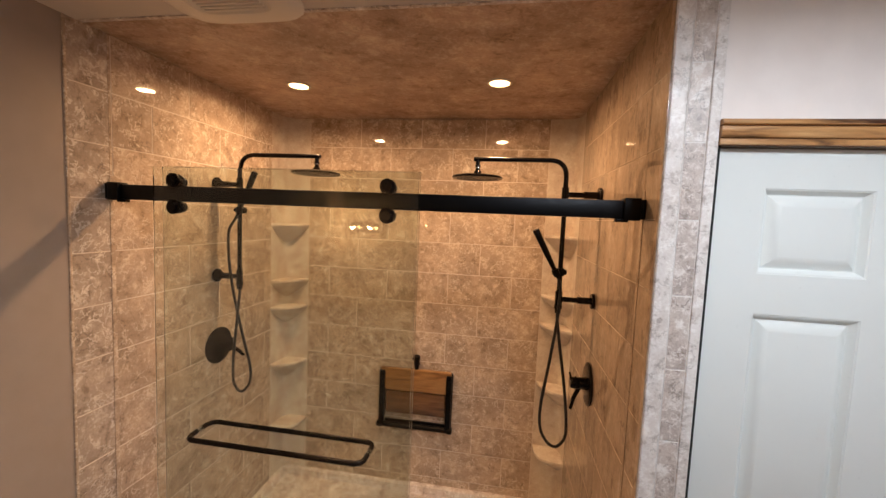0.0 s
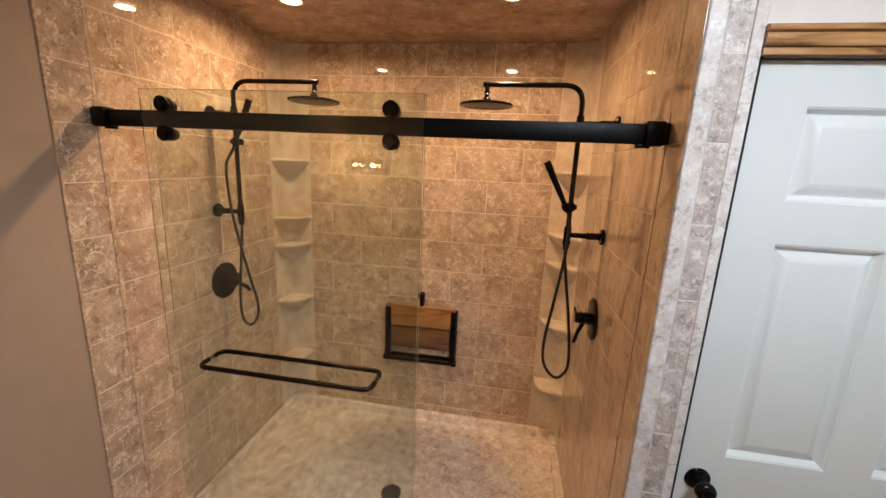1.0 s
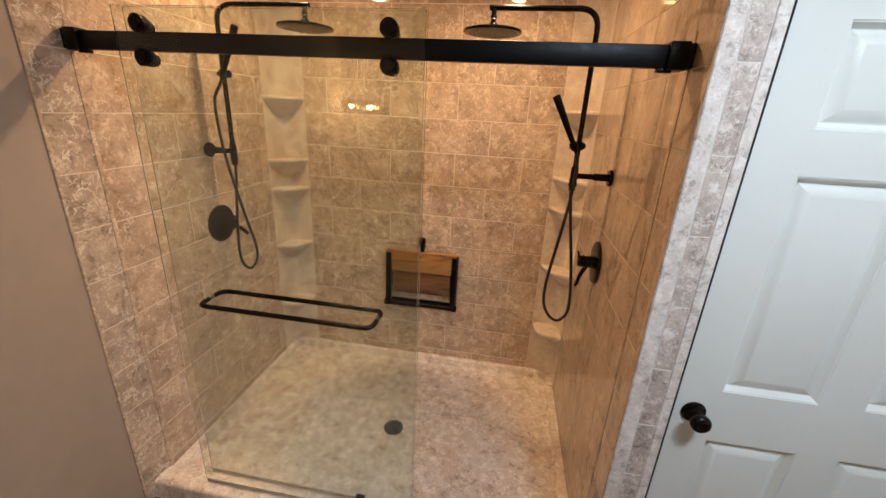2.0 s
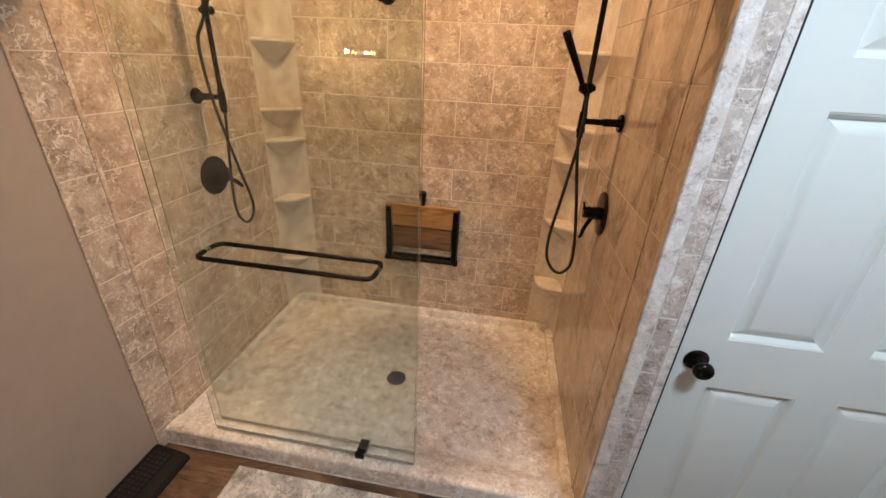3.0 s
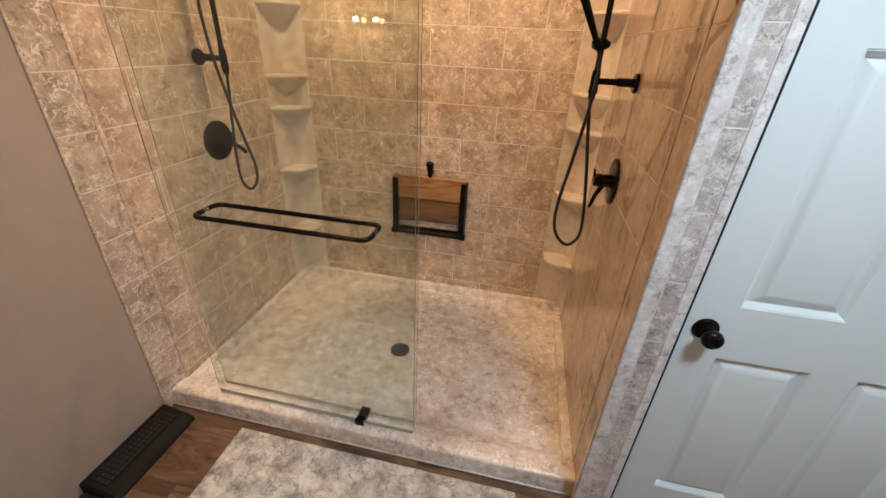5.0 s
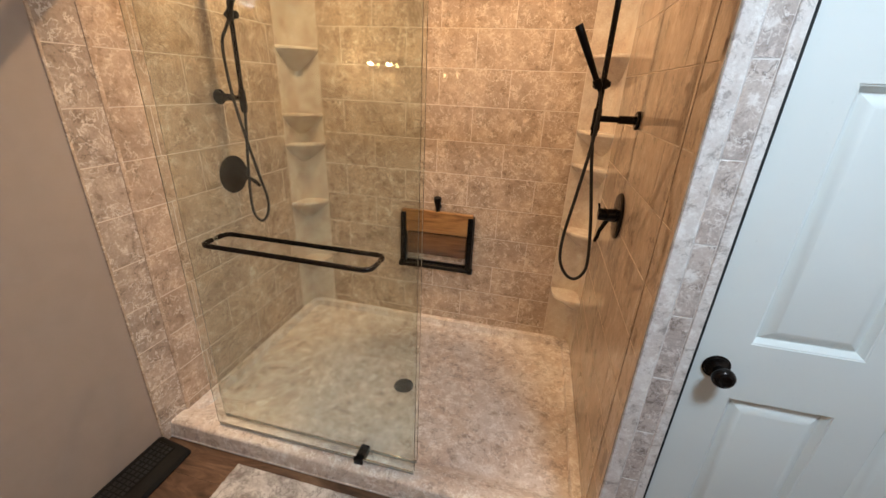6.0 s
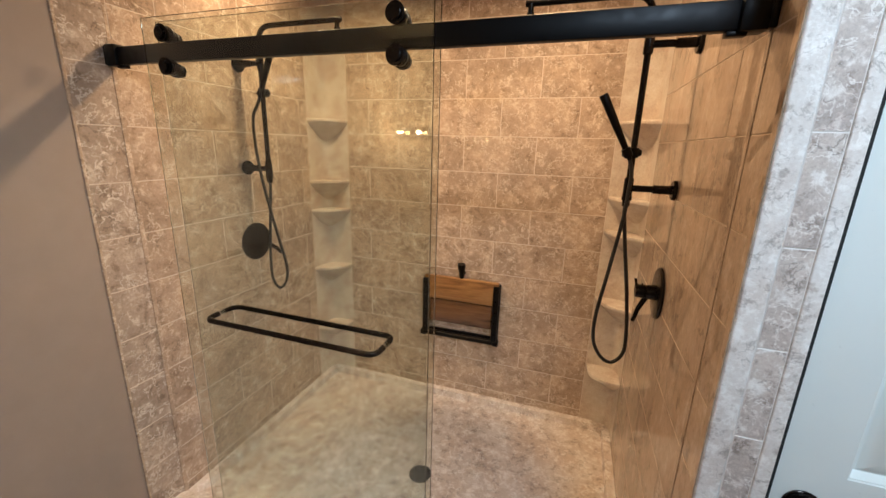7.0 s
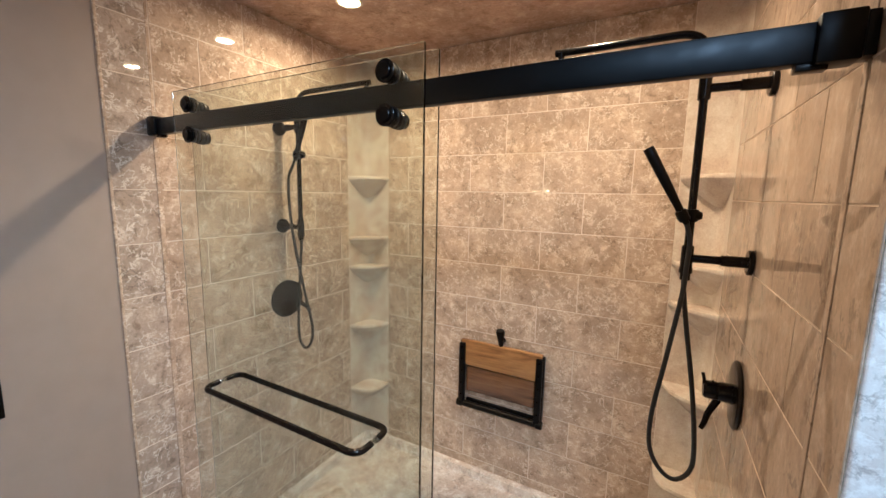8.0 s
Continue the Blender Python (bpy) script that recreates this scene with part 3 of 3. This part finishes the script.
part("mounting_plate", box((SX0 + 0.03, D - 0.020, 0.446), (SX1 - 0.03, D - 0.001, 0.490), 0.003), BLACK, seat)
for z0, z1, x1 in ((0.703, 0.852, 0.0), (0.548, 0.698, 0.035)):
    part("slat", box((SX0 + 0.006 + x1, SY + 0.002 + x1 * 0.2, z0), (SX1 - 0.004 - x1, SY + 0.024, z1), 0.005, 3), WALNUT if x1 else TEAK, seat, "dark glossy wooden slat" if x1 else "oiled teak slat")
part("side_rail", box((SX1 - 0.012, SY + 0.014, 0.48), (SX1 + 0.004, D - 0.006, 0.835), 0.003), BLACK, seat)
part("side_rail", box((SX0 - 0.004, SY + 0.014, 0.48), (SX0 + 0.012, D - 0.006, 0.835), 0.003), BLACK, seat)
hook = thing("wall_hook", (0.938, D, 0.90), "small tapered black hook above the folded seat", "hook")
part("hook_stem", tube(((0.938, D - 0.032, 0.850), (0.938, D - 0.040, 0.888), (0.938, D - 0.050, 0.932), (0.938, D - 0.052, 0.944)), [0.0125, 0.016, 0.0245, 0.0215], 16), BLACK, hook)
part("hook_mount", turned((0.938, D - 0.001, 0.875), (0, -1, 0), ((0, 0.015), (0.034, 0.011))), BLACK, hook)

# ---------------------------------------------------------------- white panelled door
door = tagged(thing("door_1", (JAMB, 0.03, 0), "white painted six-panel closet door, closed, with black knob", "door"), kind="structure")
DX0, DX1, DY = 1.9760, 2.786, 0.018
cols = ((2.091, 2.333), (2.442, 2.684))
zrows = ((0.235, 0.838), (1.012, 1.618), (1.721, 1.936))


def leaf():
    """Front face with six sunk panels: sloped sticking, a flat groove and a raised field."""
    bm = bmesh.new()
    gx = [DX0] + [v for c in cols for v in c] + [DX1]
    gz = [0.012] + [v for r in zrows for v in r] + [2.0325]
    grid = [[bm.verts.new((x, DY, z)) for x in gx] for z in gz]
    for j in range(len(gz) - 1):
        for i in range(len(gx) - 1):
            ring = [grid[j][i], grid[j][i + 1], grid[j + 1][i + 1], grid[j + 1][i]]
            if i % 2 and j % 2:
                x0, x1, z0, z1 = gx[i], gx[i + 1], gz[j], gz[j + 1]
                for inset, depth in ((0.002, 0.002), (0.004, 0.0025), (0.014, 0.0175), (0.017, 0.0175), (0.024, 0.0125), (0.043, 0.0040), (0.046, 0.0035)):
                    inner = [bm.verts.new(p) for p in ((x0 + inset, DY + depth, z0 + inset), (x1 - inset, DY + depth, z0 + inset), (x1 - inset, DY + depth, z1 - inset), (x0 + inset, DY + depth, z1 - inset))]
                    for k in range(4):
                        bm.faces.new((ring[k], ring[(k + 1) % 4], inner[(k + 1) % 4], inner[k]))
                    ring = inner
            bm.faces.new(ring)
    edge = [e for e in bm.edges if e.is_boundary]
    r = bmesh.ops.extrude_edge_only(bm, edges=edge)
    bmesh.ops.translate(bm, vec=(0, 0.035, 0), verts=[v for v in r["geom"] if isinstance(v, bmesh.types.BMVert)])
    return bm


part("door_leaf", leaf(), WHITE, door, smooth=20)
knob = part("door_knob", turned((2.034, DY, 0.932), (0, -1, 0), ((0, 0.033), (0.003, 0.034), (0.005, 0.0325), (0.0055, 0.030), (0.009, 0.0285), (0.0095, 0.025), (0.012, 0.018), (0.016, 0.0125), (0.030, 0.0125), (0.034, 0.019), (0.040, 0.0250), (0.048, 0.0272), (0.056, 0.0262), (0.0615, 0.0225), (0.0630, 0.0190), (0.0618, 0.0180), (0.0640, 0.0150), (0.0625, 0.011))), BRONZE, door, "round oil-rubbed bronze door knob")
part("latch", box((1.9640, DY - 0.006, 0.900), (1.9700, DY + 0.004, 0.965), 0.0005, 1), BRONZE, door)
# jamb coloured near-black in place of the shade in the slit
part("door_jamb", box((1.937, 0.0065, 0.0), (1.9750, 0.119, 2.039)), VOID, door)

# hickory head casing over the door: three mouldings on a dark glazed board
casing = tagged(thing("trim_casing", (2.38, 0, 2.066), "knotty varnished wood casing over the white door", "door casing"), kind="structure")
part("back_board", box((1.9645, -0.009, 2.034), (2.86, 0.0035, 2.096), 0.001, 1), WALNUT, casing, "dark glazed groove board")


def moulding(name, profile):
    bm = bmesh.new()
    ends = [[bm.verts.new((x, y, z)) for y, z in profile] for x in (1.9640, 2.8605)]
    n = len(profile)
    for k in range(n):
        bm.faces.new((ends[0][k], ends[0][(k + 1) % n], ends[1][(k + 1) % n], ends[1][k]))
    bm.faces.new(ends[0])
    bm.faces.new(ends[1])
    return part(name, bm, HICKORY, casing, smooth=40)


moulding("cap_moulding", ((-0.005, 2.0835), (-0.018, 2.0835), (-0.0215, 2.0850), (-0.0230, 2.0885), (-0.0225, 2.0930), (-0.0195, 2.0965), (-0.015, 2.0980), (-0.005, 2.0980)))
moulding("face_moulding", ((-0.005, 2.0540), (-0.012, 2.0540), (-0.0145, 2.0560), (-0.0160, 2.0620), (-0.0175, 2.0690), (-0.0180, 2.0760), (-0.0170, 2.0800), (-0.014, 2.0815), (-0.005, 2.0815)))
moulding("foot_moulding", ((-0.005, 2.0362), (-0.011, 2.0362), (-0.0135, 2.0380), (-0.0140, 2.0440), (-0.0135, 2.0500), (-0.011, 2.0518), (-0.005, 2.0518)))
part("side_casing", box((2.790, -0.018, 0.0), (2.86, 0.0035, 2.0335), 0.004), HICKORY, casing)

# ---------------------------------------------------------------- ceiling lights, fan
for lx, ly in LAMPS:
    ob = thing("recessed_light", (lx, ly, CEIL), "small round lit recessed downlight in the shower ceiling", "ceiling light", "recessed lights")
    trim = turned((lx, ly, CEIL + 0.004), (0, 0, -1), ((0, 0.056), (0.004, 0.056), (0.0055, 0.053), (0.0055, 0.047), (0.002, 0.0445)), 40)
    part("trim_ring", trim, PLASTIC, ob)
    part("lens", turned((lx, ly, CEIL + 0.003), (0, 0, -1), ((0, 0.0440), (0.0035, 0.0440)), 40), LENS, ob, "lit frosted lens")

flush = thing("flush_ceiling_light", (*ROOM_LIGHT, CEIL), "round flush cool white ceiling light", "ceiling light")
part("base_ring", turned((*ROOM_LIGHT, CEIL), (0, 0, -1), ((0, 0.20), (0.03, 0.20), (0.034, 0.196), (0.034, 0.185)), 48), PLASTIC, flush)
part("diffuser", turned((*ROOM_LIGHT, CEIL - 0.034), (0, 0, -1), ((0, 0.184), (0.016, 0.178), (0.028, 0.150), (0.034, 0.08), (0.035, 0.01)), 48), DIFFUSER, flush, "lit opal diffuser")

fan = thing("exhaust_fan", (0.64, -0.10, CEIL), "off-white ceiling exhaust fan cover with louvres", "exhaust fan")
bm = bmesh.new()
levels = []
for size, z in ((0.200, CEIL), (0.200, CEIL - 0.010), (0.192, CEIL - 0.020), (0.170, CEIL - 0.026), (0.125, CEIL - 0.027), (0.120, CEIL - 0.022)):
    loop = []
    for k in range(64):
        a = 2 * math.pi * k / 64
        c, s = math.cos(a), math.sin(a)
        r = size / (abs(c) ** 5 + abs(s) ** 5) ** 0.2
        loop.append(bm.verts.new((0.64 + r * c, -0.10 + r * s, z)))
    levels.append(loop)
for u, v in zip(levels, levels[1:]):
    for k in range(64):
        bm.faces.new((u[k], u[(k + 1) % 64], v[(k + 1) % 64], v[k]))
bm.faces.new(levels[-1])
part("fan_cover", bm, PLASTIC, fan, smooth=40)
for k in range(13):
    yy = -0.20 + 0.0165 * k
    part("louvre", box((0.54, yy, CEIL - 0.028), (0.74, yy + 0.008, CEIL - 0.0225), 0.001, 1), PLASTIC, fan)

# ---------------------------------------------------------------- vanity light behind the camera
vanity = thing("vanity_light", (sum(VANITY_X) / len(VANITY_X), VANITY_Y, VANITY_Z), "wall light with warm lit round bulbs", "wall light")
part("back_plate", box((min(VANITY_X) - 0.12, VANITY_Y - 0.012, VANITY_Z - 0.05), (max(VANITY_X) + 0.12, VANITY_Y + 0.012, VANITY_Z + 0.05), 0.006), BRONZE, vanity)
for bx in VANITY_X:
    part("socket", turned((bx, VANITY_Y + 0.012, VANITY_Z), (0, 1, 0), ((0, 0.025), (0.03, 0.02), (0.045, 0.018))), BRONZE, vanity)
    bulb = turned((bx, VANITY_Y + 0.058, VANITY_Z), (0, 1, 0), ((0, 0.009), (0.015, 0.012), (0.03, 0.0155), (0.045, 0.016), (0.06, 0.013), (0.07, 0.008), (0.073, 0.003)), 20)
    part("bulb", bulb, BULB, vanity, "lit warm bulb")

# ---------------------------------------------------------------- floor things
reg = thing("floor_register", (0.08, -0.17, 0), "black metal floor register with a square grid against the wall", "floor register")
bm = bmesh.new()
RY0, RY1 = -0.372, 0.016
prof = ((0.001, 0.0), (0.001, 0.050), (0.012, 0.054), (0.110, 0.034), (0.150, 0.020), (0.162, 0.008), (0.162, 0.0))
ends = []
for y, inset in ((RY0, 0.006), (RY0 + 0.008, 0.0), (RY1 - 0.008, 0.0), (RY1, 0.006)):
    ends.append([bm.verts.new((min(x, 0.162 - inset), y, max(0, z - inset))) for x, z in prof])
for u, v in zip(ends, ends[1:]):
    for k in range(len(prof) - 1):
        bm.faces.new((u[k], u[k + 1], v[k + 1], v[k]))
bm.faces.new(ends[0])
bm.faces.new(ends[-1])
part("register_body", bm, ENAMEL, reg, smooth=25)
bm = box((0.020, RY0 + 0.03, -0.004), (0.100, RY1 - 0.03, 0.0008))
for v in bm.verts:
    v.co.z += 0.054 - (v.co.x - 0.012) * 0.204
part("opening", bm, VOID, reg)
for k in range(5):
    x = 0.018 + 0.0195 * k
    z = 0.054 - (x - 0.012) * 0.204
    part("grid_bar", box((x, RY0 + 0.025, z - 0.004), (x + 0.005, RY1 - 0.025, z + 0.003), 0.001, 1), ENAMEL, reg)
for k in range(18):
    yy = RY0 + 0.025 + k * (RY1 - RY0 - 0.055) / 17
    bm = box((0.018, yy, 0.0), (0.101, yy + 0.005, 0.005), 0.001, 1)
    for v in bm.verts:
        v.co.z += 0.0525 - (v.co.x - 0.012) * 0.204
    part("grid_bar", bm, ENAMEL, reg)

rug = thing("bath_rug", (1.1, -0.3, 0), "thick grey and white mottled bath rug on the vinyl floor", "rug")
bm = bmesh.new()
RX0, RX1, GY0, GY1 = 0.402, 1.640, -0.62, 0.020
nx, ny = 150, 80
grid = []
for j in range(ny + 1):
    row = []
    for i in range(nx + 1):
        x, y = RX0 + (RX1 - RX0) * i / nx, GY0 + (GY1 - GY0) * j / ny
        e = min(x - RX0, RX1 - x, y - GY0, GY1 - y)
        z = 0.006 + 0.016 * sstep(0, 0.012, e) + 0.0028 * noise.noise((x * 90, y * 90, 0)) + 0.002 * noise.noise((x * 22, y * 22, 3))
        fold = GY1 - 0.088 + 0.004 * noise.noise((x * 9, 0, 5))
        z -= 0.008 * math.exp(-((y - fold) / 0.007) ** 2) - 0.004 * math.exp(-((y - fold) / 0.03) ** 2)
        wob = 0.003 * noise.noise((x * 25, y * 25, 7)) if e < 1e-6 else 0
        row.append(bm.verts.new((x + wob, y + wob, max(0.002, z) if e > 1e-6 else 0.0)))
    grid.append(row)
for j in range(ny):
    for i in range(nx):
        bm.faces.new((grid[j][i], grid[j][i + 1], grid[j + 1][i + 1], grid[j + 1][i]))
part("rug_body", bm, RUG, rug, smooth=80)

plate = thing("switch_plate", (0, -0.325, 1.048), "black metal switch plate on the taupe wall", "switch")
part("plate", box((0.0005, -0.362, 0.986), (0.007, -0.283, 1.108), 0.003), BLACK, plate)
part("rocker", box((0.006, -0.338, 1.014), (0.0105, -0.305, 1.080), 0.002), SATIN, plate)

# ---------------------------------------------------------------- stone tiles and planks
MESHES = {}
GAP = 0.0027


def tile_mesh(w, h, mat):
    key = (round(w, 4), round(h, 4), mat.name)
    if key not in MESHES:
        bm = bmesh.new()
        c, t = 0.0006, 0.0016
        outer = [bm.verts.new(p) for p in ((0, 0, -t), (w, 0, -t), (w, h, -t), (0, h, -t))]
        mid = [bm.verts.new(p) for p in ((0, 0, -0.0008), (w, 0, -0.0008), (w, h, -0.0008), (0, h, -0.0008))]
        top = [bm.verts.new(p) for p in ((c, c, 0), (w - c, c, 0), (w - c, h - c, 0), (c, h - c, 0))]
        for u, v in ((outer, mid), (mid, top)):
            for k in range(4):
                bm.faces.new((u[k], u[(k + 1) % 4], v[(k + 1) % 4], v[k]))
        for f in bm.faces:
            f.material_index = 1
        bm.faces.new(top).material_index = 0
        MESHES[key] = mesh_of(bm, "tile", mat)
        MESHES[key].materials.append({FLOOR: FLOOR, TILE_EAST: GROUT_SHADED, EDGE: GROUT_PALE}.get(mat, GROUT))
    return MESHES[key]


def tiled(parent, origin, right, up, normal, width, lines, first, length, mat=TILE, start=0):
    """Lays running-bond tiles: u from 0 to width along right, courses between the heights in lines."""
    m = Matrix((right, up, normal)).transposed().to_4x4()
    for j, (z0, z1) in enumerate(zip(lines, lines[1:])):
        cuts = [0.0]
        u = first[(j + start) % 2] % length
        while u < width - 0.012:
            if u > 0.012:
                cuts.append(u)
            u += length
        cuts.append(width)
        for a, b in zip(cuts, cuts[1:]):
            ob = new("tile", tile_mesh(b - a - GAP, z1 - z0 - GAP, mat))
            ob.parent = parent
            at = Vector(origin) + Vector(right) * (a + GAP / 2) + Vector(up) * (z0 + GAP / 2)
            ob.matrix_basis = Matrix.Translation(at) @ m


back_lines = [0.055] + [2.262 - 0.1955 * k for k in range(11, -1, -1)] + [CEIL + 0.003]
tiled(wall_shower_north, (0.158, D, 0), (1, 0, 0), (0, 0, 1), (0, -1, 0), 1.694 - 0.158, back_lines, (0.910 - 0.158, 0.712 - 0.158), 0.3995)
side_lines = [0.055] + [2.0425 - 0.1940 * k for k in range(10, -1, -1)] + [2.2365, CEIL + 0.003]
# west wall: the outer strip, its bead, then the panel
tiled(wall_shower_west, (0.0, 0.028, 0), (0, 1, 0), (0, 0, 1), (1, 0, 0), 0.140, [0.0] + side_lines[1:], (0.3, 0.3), 0.6, STRIP)
tiled(wall_shower_west, (0.0, 0.178, 0), (0, 1, 0), (0, 0, 1), (1, 0, 0), D - 0.174 - 0.178, side_lines, (0.348 - 0.180, 0.542 - 0.180), 0.388, start=1)
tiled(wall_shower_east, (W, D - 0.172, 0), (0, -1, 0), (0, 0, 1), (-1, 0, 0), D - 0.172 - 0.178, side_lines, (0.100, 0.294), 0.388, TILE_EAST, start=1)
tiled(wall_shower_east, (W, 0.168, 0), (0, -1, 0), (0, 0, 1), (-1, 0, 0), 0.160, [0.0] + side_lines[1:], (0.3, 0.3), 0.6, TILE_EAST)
# rounded beads that cover the panel seams
for x0 in (0.0, W):
    bead = box((x0 - 0.002, 0.1635, 0.055), (x0 + 0.0022, 0.1815, 1.935), 0.002, 4)
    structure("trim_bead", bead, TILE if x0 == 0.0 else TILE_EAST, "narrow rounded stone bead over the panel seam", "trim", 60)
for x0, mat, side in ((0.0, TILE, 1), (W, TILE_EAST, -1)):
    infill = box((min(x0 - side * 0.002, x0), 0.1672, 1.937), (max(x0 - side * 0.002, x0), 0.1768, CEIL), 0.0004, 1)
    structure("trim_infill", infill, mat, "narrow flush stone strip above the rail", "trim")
structure("trim_edge", box((-0.003, 0.0190, 0.0), (0.0045, 0.0300, CEIL), 0.0036, 4), TILE, "narrow rounded stone edge strip between paint and tile", "trim", 60)
# the return that faces the room: pale corner strip, tiles, outer strip
trim_corner = structure("trim_corner", box((1.843, -0.008, 0.0), (1.886, 0.0155, CEIL), 0.005, 4), EDGE_PALE, "pale stone corner strip at the shower's edge", "trim")
structure("trim_reveal", box((1.8400, -0.0050, 0.0), (1.8428, 0.0165, CEIL), 0.001, 1), TILE_EAST, "thin brown stone liner inside the shower's edge", "trim")
trim_return = structure("trim_return", box((1.886, -0.0047, 0.0), (1.9365, 0.004, CEIL)), GROUT_PALE, "narrow column of stone tiles beside the white door", "trim")
tiled(trim_return, (1.886, -0.006, 0), (1, 0, 0), (0, 0, 1), (0, -1, 0), 0.0505, [0.0] + side_lines[1:], (0.3, 0.3), 0.6, EDGE)
structure("trim_outer", box((1.9365, -0.009, 0.0), (1.9630, 0.006, CEIL), 0.003), EDGE_PALE, "pale stone edge strip along the white door", "trim")

# vinyl planks
j = 0
y = 0.098
while y > SOUTH:
    x, k = -0.45 * (j % 3), 0
    y0 = max(SOUTH, y - 0.18)
    while x < EAST:
        x0, x1 = max(0.001, x), min(EAST, x + 1.22)
        if x1 - x0 > 0.02:
            ob = new("plank", tile_mesh(x1 - x0 - 0.001, y - y0 - 0.001, FLOOR))
            ob.parent = floor
            ob.location = (x0, y0, 0.0)
        x += 1.22
    y -= 0.18
    j += 1
